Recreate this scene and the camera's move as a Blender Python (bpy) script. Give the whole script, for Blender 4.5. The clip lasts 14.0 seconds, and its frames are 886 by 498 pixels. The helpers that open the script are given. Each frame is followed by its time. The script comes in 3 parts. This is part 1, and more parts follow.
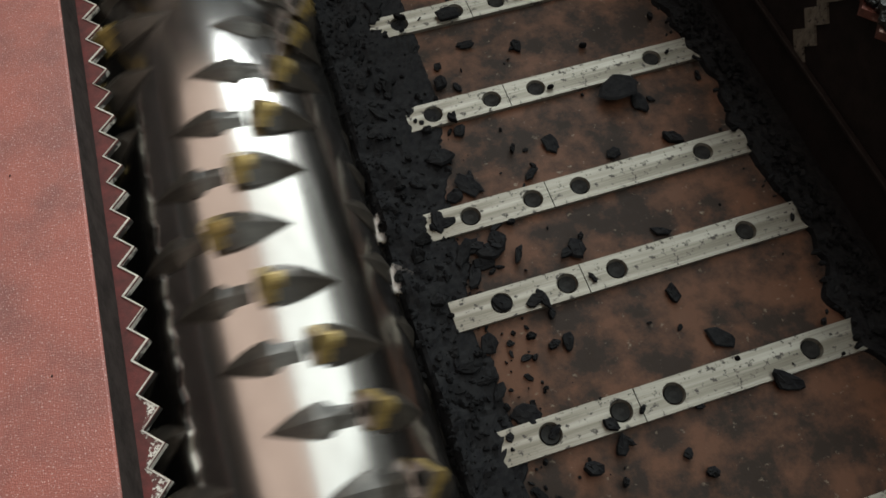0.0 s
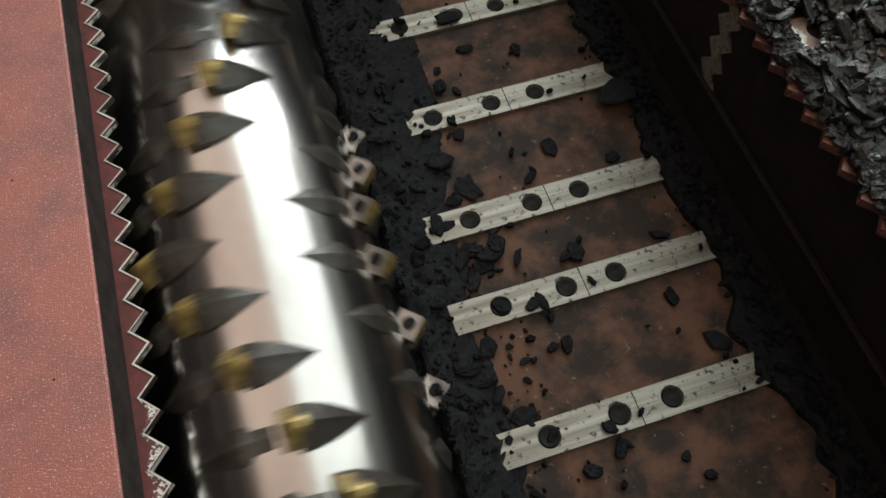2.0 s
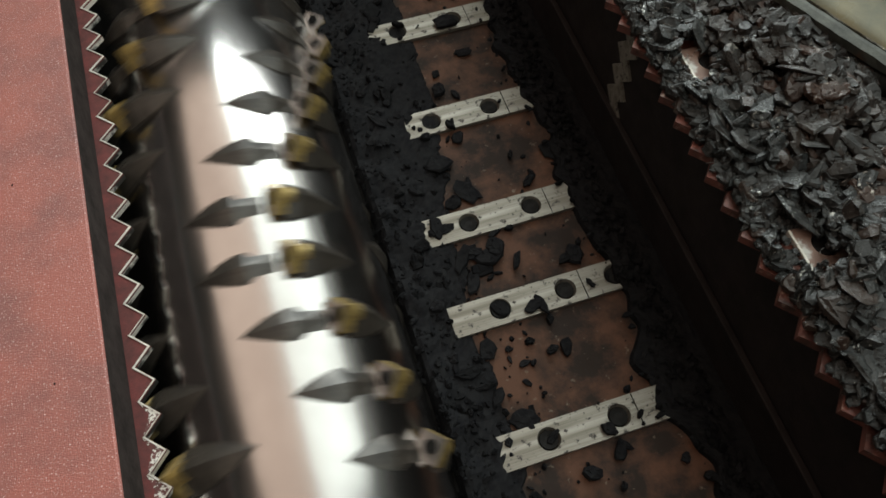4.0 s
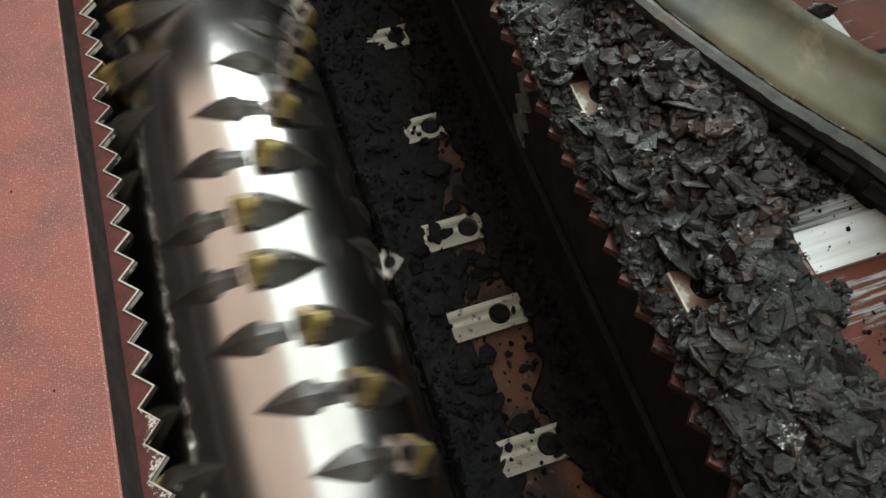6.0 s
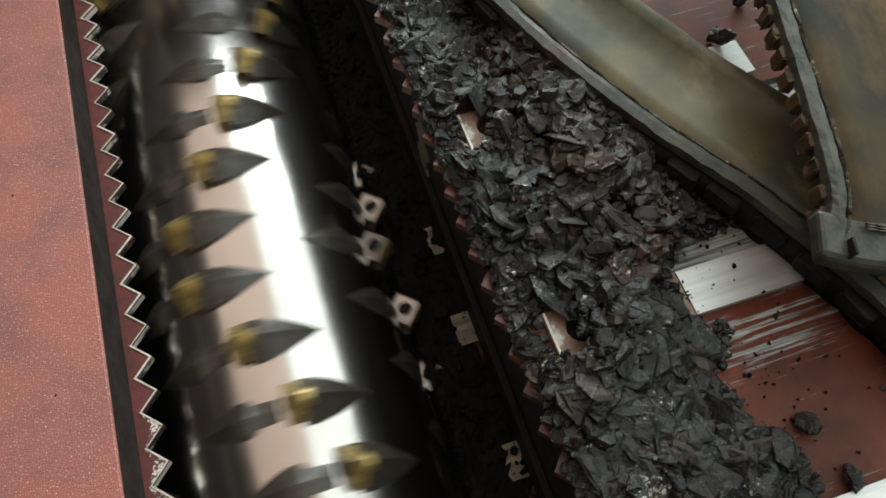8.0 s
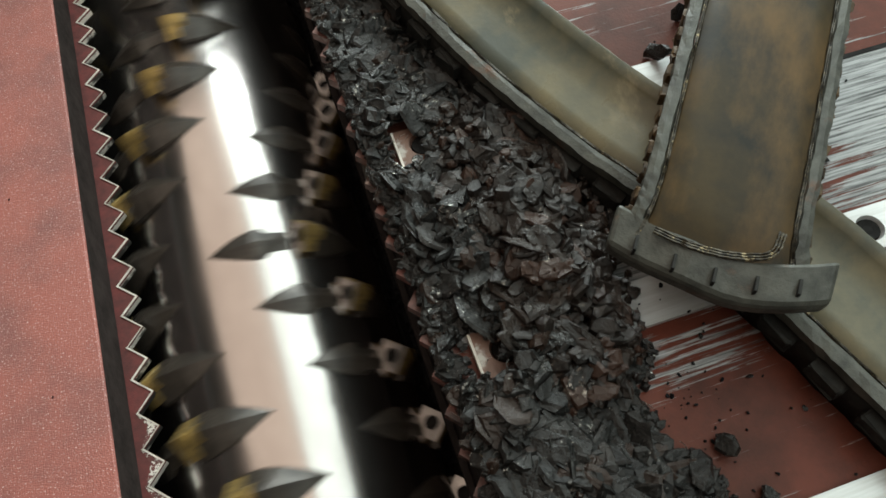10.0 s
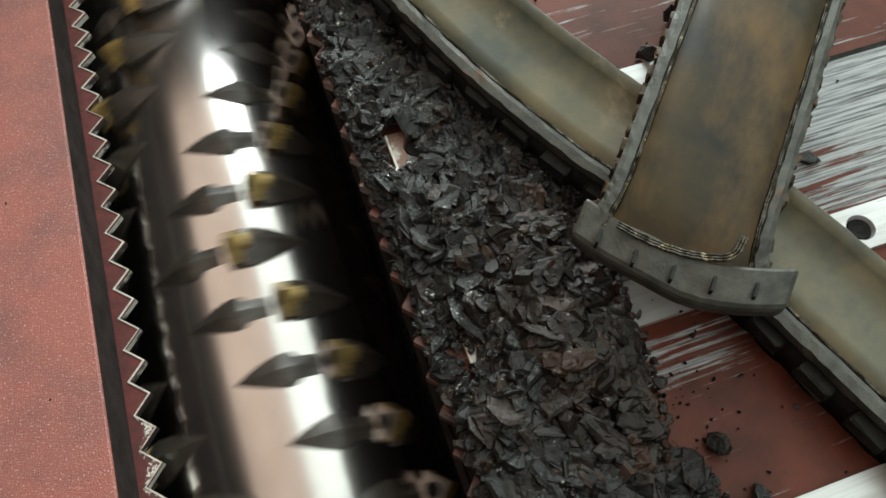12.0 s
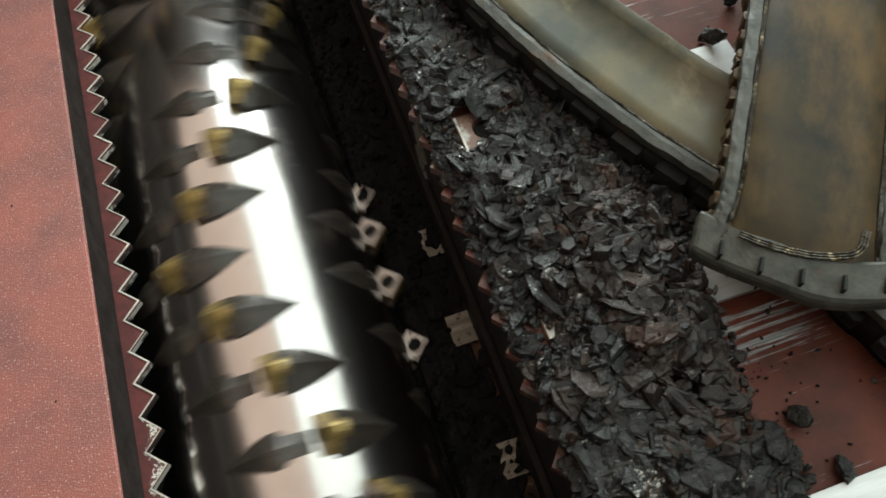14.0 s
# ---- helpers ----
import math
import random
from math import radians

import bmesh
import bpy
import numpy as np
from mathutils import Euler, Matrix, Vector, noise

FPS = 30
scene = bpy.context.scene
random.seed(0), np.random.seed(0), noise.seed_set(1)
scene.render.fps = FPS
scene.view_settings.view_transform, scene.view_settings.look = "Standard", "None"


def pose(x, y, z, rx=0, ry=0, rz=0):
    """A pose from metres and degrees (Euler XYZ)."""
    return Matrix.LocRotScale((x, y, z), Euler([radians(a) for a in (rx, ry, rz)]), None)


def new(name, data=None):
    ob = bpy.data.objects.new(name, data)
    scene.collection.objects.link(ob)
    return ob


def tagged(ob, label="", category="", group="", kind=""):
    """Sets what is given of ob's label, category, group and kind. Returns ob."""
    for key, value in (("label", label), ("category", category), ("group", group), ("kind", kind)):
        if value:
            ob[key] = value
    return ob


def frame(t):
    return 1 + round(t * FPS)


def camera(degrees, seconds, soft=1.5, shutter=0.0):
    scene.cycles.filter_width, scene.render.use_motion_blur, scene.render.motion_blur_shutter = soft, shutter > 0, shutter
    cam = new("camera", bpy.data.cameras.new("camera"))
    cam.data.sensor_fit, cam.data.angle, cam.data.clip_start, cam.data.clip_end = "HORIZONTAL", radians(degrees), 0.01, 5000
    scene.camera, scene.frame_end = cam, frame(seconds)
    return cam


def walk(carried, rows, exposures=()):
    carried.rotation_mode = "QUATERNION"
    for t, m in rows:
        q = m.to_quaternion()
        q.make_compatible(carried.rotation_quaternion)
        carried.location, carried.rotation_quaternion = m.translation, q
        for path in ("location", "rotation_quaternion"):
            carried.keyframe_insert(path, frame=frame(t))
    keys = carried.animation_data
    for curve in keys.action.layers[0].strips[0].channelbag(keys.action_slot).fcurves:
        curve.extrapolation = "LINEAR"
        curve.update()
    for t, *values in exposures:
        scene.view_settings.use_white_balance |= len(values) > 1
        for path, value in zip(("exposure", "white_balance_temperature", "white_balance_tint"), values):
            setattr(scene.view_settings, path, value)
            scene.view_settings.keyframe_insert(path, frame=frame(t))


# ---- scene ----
cam = camera(60.0, 14.0, soft=1.6, shutter=0.33)
PATH = [
    (0.0, pose(-0.0000, 0.0000, 1.7000, 27.348, -0.150, -17.860)),
    (0.5, pose(0.0043, -0.0083, 1.6980, 27.549, -0.042, -17.912)),
    (1.0, pose(0.0080, -0.0005, 1.7082, 27.355, 0.020, -17.819)),
    (1.5, pose(0.0099, -0.0035, 1.7077, 27.485, 0.116, -17.833)),
    (2.0, pose(0.0043, -0.0002, 1.7111, 27.418, -0.064, -17.835)),
    (4.5, pose(0.0008, -0.0011, 1.7159, 27.744, -0.063, -18.244)),
    (5.0, pose(-0.0096, -0.0002, 1.7165, 27.879, -0.180, -18.408)),
    (5.5, pose(0.0053, 0.0092, 1.7207, 27.546, 0.000, -18.108)),
    (6.0, pose(0.0015, 0.0050, 1.7195, 27.766, -0.119, -18.256)),
    (6.5, pose(0.0049, 0.0074, 1.7218, 27.683, -0.053, -18.207)),
    (7.0, pose(0.0069, 0.0058, 1.7209, 27.792, -0.006, -18.182)),
    (7.5, pose(0.0010, 0.0007, 1.7035, 28.203, 0.239, -18.417)),
    (8.0, pose(0.0013, 0.0027, 1.7056, 28.196, 0.306, -18.471)),
    (8.5, pose(0.0009, 0.0035, 1.7067, 28.116, 0.354, -18.534)),
    (9.0, pose(0.0037, -0.0003, 1.7102, 28.137, 0.395, -18.627)),
    (11.5, pose(0.0222, -0.0067, 1.7320, 27.951, 0.504, -19.055)),
    (12.0, pose(0.0227, -0.0082, 1.7322, 27.988, 0.543, -19.087)),
    (12.5, pose(0.0243, -0.0077, 1.7318, 28.007, 0.751, -19.055)),
    (13.0, pose(0.0236, -0.0063, 1.7301, 27.996, 0.919, -19.064)),
    (13.5, pose(0.0252, -0.0064, 1.7308, 28.023, 1.021, -19.072)),
    (14.0, pose(0.0267, -0.0101, 1.7312, 28.088, 1.052, -19.044)),
]
walk(cam, PATH, ((0.0, -0.13, 6300, 4), (5.0, 0.04, 6300, 2), (9.0, 0.08, 6300, 1), (14.0, 0.09, 6300, 1)))

# ---- light ----
world = bpy.data.worlds.new("hall")
scene.world = world
world.use_nodes = True
world.node_tree.nodes["Background"].inputs[0].default_value = (0.75, 0.85, 0.9, 1)
world.node_tree.nodes["Background"].inputs[1].default_value = 0.008
scene.view_settings.exposure = 0.0


def roof_light(name, x, y, z, w, h, power, colour, tip=0.0):
    lamp = bpy.data.lights.new(name, "AREA")
    lamp.shape, lamp.size, lamp.size_y, lamp.energy, lamp.color = "RECTANGLE", w, h, power, colour
    ob = new(name, lamp)
    ob.matrix_world = pose(x, y, z, tip, 0, 0)
    return ob


# assumed daylight roof panels, with a weaker warm row added for pink rotor reflections
roof_light("assumed_skylight", 4.25, 0.2, 5.0, 6.5, 8.4, 370, (0.95, 1.0, 0.96))
roof_light("assumed_skylight", 4.25, 6.65, 5.0, 6.5, 4.5, 330, (0.95, 1.0, 0.96))
roof_light("assumed_skylight", -1.05, 2.5, 5.0, 3.9, 13.0, 156, (1.0, 0.76, 0.63))


# assumed high window band in the north wall, unseen above the hopper's side
roof_light("assumed_window_band", 4.6, 9.05, 4.0, 6.4, 2.4, 1000, (0.96, 1.0, 1.0), -90.0)


# ---- materials ----
def material(name, colour, rough, metal=0.0, dark=None, scale=20.0, mix=(0.4, 0.65), bump=0.2, bump_scale=120.0, stretch=(1, 1, 1),
             second=None, second_scale=6.0, second_mix=(0.55, 0.62), second_rough=None, second_metal=None, rough_var=0.12, spec=0.5, second_stretch=(1, 1, 1), detail=6, island=0.0, tint=None, bump_dist=0.002, streak=0.0, zone=None, grain=0.0, bump_detail=3, patch=0.0):
    m = bpy.data.materials.new(name)
    m.use_nodes = True
    n, l = m.node_tree.nodes, m.node_tree.links
    p = n["Principled BSDF"]
    tc = n.new("ShaderNodeTexCoord")

    def noise_at(s, st, det=detail):
        mp = n.new("ShaderNodeMapping")
        mp.inputs["Scale"].default_value = st
        l.new(tc.outputs["Object"], mp.inputs["Vector"])
        t = n.new("ShaderNodeTexNoise")
        t.inputs["Scale"].default_value, t.inputs["Detail"].default_value, t.inputs["Roughness"].default_value = s, det, 0.65
        l.new(mp.outputs[0], t.inputs["Vector"])
        return t

    def ramp(src, a, b, lo=0.0, hi=1.0):
        r = n.new("ShaderNodeMapRange")
        r.inputs["From Min"].default_value, r.inputs["From Max"].default_value = a, b
        r.inputs["To Min"].default_value, r.inputs["To Max"].default_value = lo, hi
        l.new(src, r.inputs["Value"])
        return r.outputs[0]

    def blend(fac, a, b):
        x = n.new("ShaderNodeMix")
        x.data_type = "RGBA"
        l.new(fac, x.inputs[0])
        for sock, v in ((x.inputs[6], a), (x.inputs[7], b)):
            if isinstance(v, tuple):
                sock.default_value = (*v, 1)
            else:
                l.new(v, sock)
        return x.outputs[2]

    def number(fac, a, b):
        x = n.new("ShaderNodeMix")
        l.new(fac, x.inputs[0])
        for sock, v in ((x.inputs[2], a), (x.inputs[3], b)):
            if isinstance(v, (int, float)):
                sock.default_value = v
            else:
                l.new(v, sock)
        return x.outputs[0]

    def noise_value(v):
        x = n.new("ShaderNodeValue")
        x.outputs[0].default_value = v
        return x.outputs[0]

    t1 = noise_at(scale, stretch)
    dark = dark or tuple(c * 0.6 for c in colour)
    col = blend(ramp(t1.outputs[0], *mix), colour, dark)
    if island:
        g = n.new("ShaderNodeNewGeometry")
        hv = n.new("ShaderNodeHueSaturation")
        l.new(ramp(g.outputs["Random Per Island"], 0, 1, 1 - island, 1 + island), hv.inputs["Value"])
        l.new(col, hv.inputs["Color"])
        col = hv.outputs[0]
        if tint:
            col = blend(ramp(g.outputs["Random Per Island"], 0.86, 0.9), col, tint)
    rg = ramp(t1.outputs[0], 0.3, 0.7, max(0.03, rough - rough_var), min(1.0, rough + rough_var))
    mt = metal
    if second:
        t2 = noise_at(second_scale, second_stretch, 9)
        f2 = t2.outputs[0]
        if streak:
            f2 = number(noise_value(streak), t2.outputs[0], noise_at(26, (0.12, 3.4, 1), 7).outputs[0])
        if patch:
            f2 = number(noise_value(patch), f2, noise_at(13, (1, 1, 1), 3).outputs[0])
        if zone:
            sep = n.new("ShaderNodeSeparateXYZ")
            l.new(tc.outputs["Object"], sep.inputs[0])
            dist = n.new("ShaderNodeMath")
            dist.operation = "COMPARE"
            dist.inputs[1].default_value, dist.inputs[2].default_value = zone[0], zone[1]
            l.new(sep.outputs[1], dist.inputs[0])
            add = n.new("ShaderNodeMath")
            add.operation = "MULTIPLY_ADD"
            add.inputs[1].default_value = 0.14
            l.new(dist.outputs[0], add.inputs[0])
            l.new(f2, add.inputs[2])
            f2 = add.outputs[0]
        f = ramp(f2, *second_mix)
        if grain:
            second = blend(ramp(noise_at(60, (0.10, 3.0, 1), 8).outputs[0], 0.42, 0.62), second, tuple(c * grain for c in second))
        col = blend(f, col, second)
        if second_rough is not None:
            rg = number(f, rg, second_rough)
        if second_metal is not None:
            mt = number(f, float(metal), float(second_metal))
    l.new(col, p.inputs["Base Color"])
    l.new(rg, p.inputs["Roughness"])
    if isinstance(mt, (int, float)):
        p.inputs["Metallic"].default_value = mt
    else:
        l.new(mt, p.inputs["Metallic"])
    p.inputs["Specular IOR Level"].default_value = spec
    tb = noise_at(bump_scale, stretch, bump_detail)
    b = n.new("ShaderNodeBump")
    b.inputs["Strength"].default_value, b.inputs["Distance"].default_value = bump, bump_dist
    l.new(tb.outputs[0], b.inputs["Height"])
    l.new(b.outputs[0], p.inputs["Normal"])
    return m


# the pale second colour paints the glitter of the orange-peel coat
RED = material("red_paint", (0.335, 0.112, 0.091), 0.48, dark=(0.19, 0.084, 0.078), scale=4.5, mix=(0.40, 0.66), bump=0.8, bump_scale=340, second=(0.85, 0.68, 0.64), second_scale=300, second_mix=(0.575, 0.68), second_rough=0.32, bump_dist=0.002)
RED_WORN = material("worn_red_paint", (0.115, 0.033, 0.021), 0.42, dark=(0.058, 0.023, 0.017), scale=5, bump=0.25, bump_scale=160, second=(0.37, 0.38, 0.385), grain=0.22, second_scale=3.2, second_mix=(0.555, 0.585), second_rough=0.6, second_metal=0.0, second_stretch=(0.5, 1.3, 1), streak=0.55, zone=(0.615, 0.178), spec=0.13)
RED_TEETH = material("rubbed_red_teeth", (0.17, 0.062, 0.048), 0.42, dark=(0.03, 0.016, 0.013), scale=24, bump=0.3, second=(0.34, 0.24, 0.20), second_scale=40, second_mix=(0.58, 0.68))
FLOOR_RED = material("scratched_red_floor", (0.078, 0.034, 0.018), 0.62, dark=(0.018, 0.011, 0.008), scale=7, mix=(0.40, 0.57), spec=0.2, bump=0.3, bump_scale=160, second=(0.15, 0.12, 0.09), second_scale=40, second_mix=(0.62, 0.72), second_rough=0.5)
# the pusher front's shade is put into this near-black red
SHADED_RED = material("shaded_red_face", (0.014, 0.010, 0.0095), 0.7, scale=12, bump=0.3, spec=0.2)
# this brown carries the shade on the folded deck edge
SHADED_EDGE = material("shaded_brown_edge", (0.034, 0.026, 0.024), 0.8, scale=20, bump=0.3, spec=0.08)
STEEL = material("worn_steel", (0.27, 0.252, 0.22), 0.42, metal=0.55, dark=(0.14, 0.125, 0.10), scale=26, bump=0.3, bump_scale=70, stretch=(0.06, 2.2, 1), second=(0.035, 0.03, 0.027), second_scale=60, second_mix=(0.575, 0.63), second_rough=0.8, second_metal=0.0)
ROTOR = material("polished_rotor_steel", (0.57, 0.54, 0.52), 0.22, metal=1.0, dark=(0.47, 0.43, 0.41), scale=9, bump=0.06, bump_scale=60, rough_var=0.06, stretch=(1, 0.3, 1))
STEEL_CLEAN = material("rubbed_steel", (0.60, 0.61, 0.61), 0.36, metal=0.3, dark=(0.46, 0.46, 0.45), scale=14, bump=0.15, bump_scale=80, stretch=(0.2, 4, 1), second=(0.14, 0.06, 0.045), second_scale=7, second_mix=(0.62, 0.66), second_rough=0.6, second_metal=0.0)
# rusty brown of the bars' front pieces, with their shade mixed into the colour
BAR_RUSTY_SHADED = material("shaded_rust_steel", (0.20, 0.12, 0.092), 0.5, metal=0.2, dark=(0.12, 0.072, 0.055), scale=22, bump=0.3, second=(0.40, 0.38, 0.35), second_scale=18, second_mix=(0.60, 0.68), second_rough=0.4)
COMB = material("comb_edge_steel", (0.80, 0.77, 0.70), 0.45, metal=0.2, dark=(0.5, 0.47, 0.42), scale=40, bump=0.2)
COMB_RED = material("comb_paint", (0.15, 0.042, 0.040), 0.45, dark=(0.08, 0.03, 0.028), scale=25, bump=0.4, bump_scale=300, spec=0.3)
COMB_CHIPPED = material("chipped_comb_paint", (0.13, 0.042, 0.040), 0.45, dark=(0.06, 0.028, 0.026), scale=60, bump=0.4, second=(0.70, 0.67, 0.62), second_scale=120, second_mix=(0.50, 0.53), second_rough=0.4, second_metal=0.2)
# pale patches paint gleams over the rubbed steel of the tooth faces
COMB_FACE = material("gleam_painted_comb_body", (0.030, 0.028, 0.025), 0.6, dark=(0.014, 0.013, 0.012), scale=30, bump=0.3, second=(0.74, 0.72, 0.66), second_scale=8, second_mix=(0.51, 0.57), second_rough=0.35, second_metal=0.4)
CUTTER = material("cutter_steel", (0.42, 0.39, 0.37), 0.40, metal=0.9, scale=30, bump=0.15)
GOLD = material("brass_coated_cutter", (0.40, 0.285, 0.10), 0.40, metal=0.6, dark=(0.19, 0.135, 0.06), scale=40, bump=0.2)
HOLDER = material("dark_holder_steel", (0.055, 0.046, 0.038), 0.34, metal=0.35, dark=(0.025, 0.021, 0.018), scale=30, bump=0.25)
GRIME = material("black_grime", (0.014, 0.0135, 0.013), 0.75, scale=40, bump=0.5, spec=0.12)
# pale metal flecks paint the glints of rubber and cord, here and below
RUBBER = material("black_rubber", (0.0145, 0.014, 0.013), 0.30, dark=(0.007, 0.0068, 0.0064), scale=30, bump=0.62, bump_scale=50, spec=0.38, island=0.5, tint=(0.022, 0.013, 0.009), rough_var=0.14, bump_dist=0.010, bump_detail=7, second=(0.55, 0.55, 0.51), second_scale=130, second_mix=(0.61, 0.635), patch=0.42, second_rough=0.18, second_metal=0.7)
RUBBER_BROWN = material("brown_dusted_rubber", (0.020, 0.0138, 0.0105), 0.30, dark=(0.009, 0.0074, 0.0064), scale=12, bump=0.62, bump_scale=50, spec=0.38, island=0.5, tint=(0.034, 0.017, 0.011), rough_var=0.14, bump_dist=0.010, bump_detail=7, second=(0.45, 0.40, 0.35), second_scale=130, second_mix=(0.61, 0.635), patch=0.42, second_rough=0.18, second_metal=0.7)
CRUMB = material("rubber_crumb", (0.0095, 0.0095, 0.0102), 0.75, dark=(0.006, 0.006, 0.007), scale=60, bump=0.6, spec=0.06, island=0.4)
LINER = material("tyre_inner_liner", (0.142, 0.121, 0.068), 0.34, dark=(0.050, 0.056, 0.042), scale=4.5, mix=(0.36, 0.62), bump=0.12, bump_scale=90, second=(0.24, 0.20, 0.12), second_scale=13, second_mix=(0.60, 0.74), spec=0.4, second_stretch=(1, 0.5, 1))
LINER_DARK = material("dark_tyre_inner_liner", (0.052, 0.039, 0.020), 0.36, dark=(0.022, 0.021, 0.017), scale=4, mix=(0.40, 0.60), bump=0.10, bump_scale=90, second=(0.105, 0.066, 0.028), second_scale=7, second_mix=(0.50, 0.72), spec=0.14, second_stretch=(0.5, 1, 1))
TREAD = material("tyre_tread_rubber", (0.022, 0.022, 0.02), 0.7, dark=(0.012, 0.012, 0.011), scale=25, bump=0.6, spec=0.2)
RUSTY_TREAD = material("dusty_brown_tread", (0.10, 0.062, 0.028), 0.6, dark=(0.03, 0.024, 0.018), scale=30, bump=0.6, spec=0.3)
SIDEWALL = material("tyre_cut_edge", (0.078, 0.080, 0.068), 0.45, dark=(0.038, 0.039, 0.034), scale=22, bump=0.5, bump_scale=180, spec=0.3, second=(0.11, 0.055, 0.032), second_scale=9, second_mix=(0.60, 0.70))
CORD = material("bead_cord", (0.075, 0.062, 0.038), 0.6, dark=(0.022, 0.019, 0.014), scale=160, mix=(0.45, 0.55), bump=0.8, bump_scale=220, second=(0.36, 0.29, 0.16), second_scale=70, second_mix=(0.60, 0.64))
WIRE = material("steel_cord", (0.62, 0.60, 0.56), 0.3, metal=0.9, scale=80, bump=0.1)
HALL = material("hall_plaster", (0.17, 0.168, 0.162), 0.9, scale=2, spec=0.05)


# ---- building helpers ----
def mesh(name, bm, mat, smooth=False):
    me = bpy.data.meshes.new(name)
    bmesh.ops.recalc_face_normals(bm, faces=bm.faces)
    bm.to_mesh(me)
    bm.free()
    for m in (mat if isinstance(mat, (list, tuple)) else [mat]):
        me.materials.append(m)
    if smooth:
        for p in me.polygons:
            p.use_smooth = True
    return me


def part(name, data, parent, label="", at=None):
    ob = new(name, data)
    ob.parent = parent
    if at is not None:
        ob.matrix_basis = at
    if label:
        ob["label"] = label
    return ob


def thing(name, label, category, group="", kind="", at=None):
    ob = new(name)
    if at is not None:
        ob.matrix_world = at
    return tagged(ob, label, category, group, kind)


def box(bm, x0, x1, y0, y1, z0, z1, bevel=0.0):
    m = Matrix.Translation(((x0 + x1) / 2, (y0 + y1) / 2, (z0 + z1) / 2)) @ Matrix.Diagonal((x1 - x0, y1 - y0, z1 - z0, 1))
    r = bmesh.ops.create_cube(bm, size=1, matrix=m)
    if bevel:
        es = list({e for v in r["verts"] for e in v.link_edges})
        bmesh.ops.bevel(bm, geom=es, offset=bevel, segments=2, affect="EDGES", profile=0.5)
    return bm


def prism(bm, pts, z0, z1):
    """An upright prism over a plan outline (x, y)."""
    lo = [bm.verts.new((x, y, z0)) for x, y in pts]
    hi = [bm.verts.new((x, y, z1)) for x, y in pts]
    bm.faces.new(lo[::-1])
    bm.faces.new(hi)
    for i in range(len(pts)):
        j = (i + 1) % len(pts)
        bm.faces.new((lo[i], lo[j], hi[j], hi[i]))
    return bm


def slab(name, x0, x1, y0, y1, z0, z1, mat, label="", category="", kind="structure", bevel=0.0):
    ob = new(name, mesh(name, box(bmesh.new(), x0, x1, y0, y1, z0, z1, bevel), mat))
    return tagged(ob, label, category, "", kind)


def wear_bar(x0, x1, w, h, holes, r=0.027, mat=None):
    """A flat bar along x with round countersunk holes; its base lies at z = 0."""
    bm = bmesh.new()
    hw = w / 2
    seg = 24
    cuts = [x0]
    for c in holes:
        cuts += [c - hw, c + hw]
    cuts.append(x1)
    for a, b in zip(cuts[::2], cuts[1::2]):
        if b - a > 1e-4:
            vs = [bm.verts.new(p) for p in ((a, -hw, h), (b, -hw, h), (b, hw, h), (a, hw, h))]
            bm.faces.new(vs)
    for c in holes:
        inner, outer, deep = [], [], []
        for i in range(seg):
            a = 2 * math.pi * (i + 0.5) / seg
            k = hw / max(abs(math.cos(a)), abs(math.sin(a)))
            inner.append(bm.verts.new((c + r * math.cos(a), r * math.sin(a), h)))
            outer.append(bm.verts.new((c + k * math.cos(a), k * math.sin(a), h)))
            deep.append(bm.verts.new((c + r * 0.86 * math.cos(a), r * 0.86 * math.sin(a), 0.001)))
        for i in range(seg):
            j = (i + 1) % seg
            bm.faces.new((outer[i], outer[j], inner[j], inner[i]))
            bm.faces.new((inner[i], inner[j], deep[j], deep[i]))
        for s in range(4):
            a = 2 * math.pi * (s + 0.5) / 4
            corner = bm.verts.new((c + math.copysign(hw, math.cos(a)), math.copysign(hw, math.sin(a)), h))
            i = (s * seg // 4 + seg // 8 - 1) % seg
            bm.faces.new((outer[i], corner, outer[(i + 1) % seg]))
    for a, b in (((x0, -hw), (x1, -hw)), ((x1, -hw), (x1, hw)), ((x1, hw), (x0, hw)), ((x0, hw), (x0, -hw))):
        bm.faces.new([bm.verts.new(p) for p in ((*a, 0), (*b, 0), (*b, h), (*a, h))])
    bmesh.ops.remove_doubles(bm, verts=bm.verts, dist=1e-5)
    return mesh("wear_bar", bm, mat or STEEL)


def bolt_mesh():
    bm = bmesh.new()
    bmesh.ops.create_cone(bm, cap_ends=True, segments=20, radius1=0.0225, radius2=0.021, depth=0.006, matrix=Matrix.Translation((0, 0, 0.003)))
    top = max(bm.faces, key=lambda f: f.calc_center_median().z)
    r = bmesh.ops.inset_region(bm, faces=[top], thickness=0.0115)
    for v in top.verts:
        v.co.z -= 0.004
    return mesh("bolt", bm, GRIME)


BOLT = bolt_mesh()


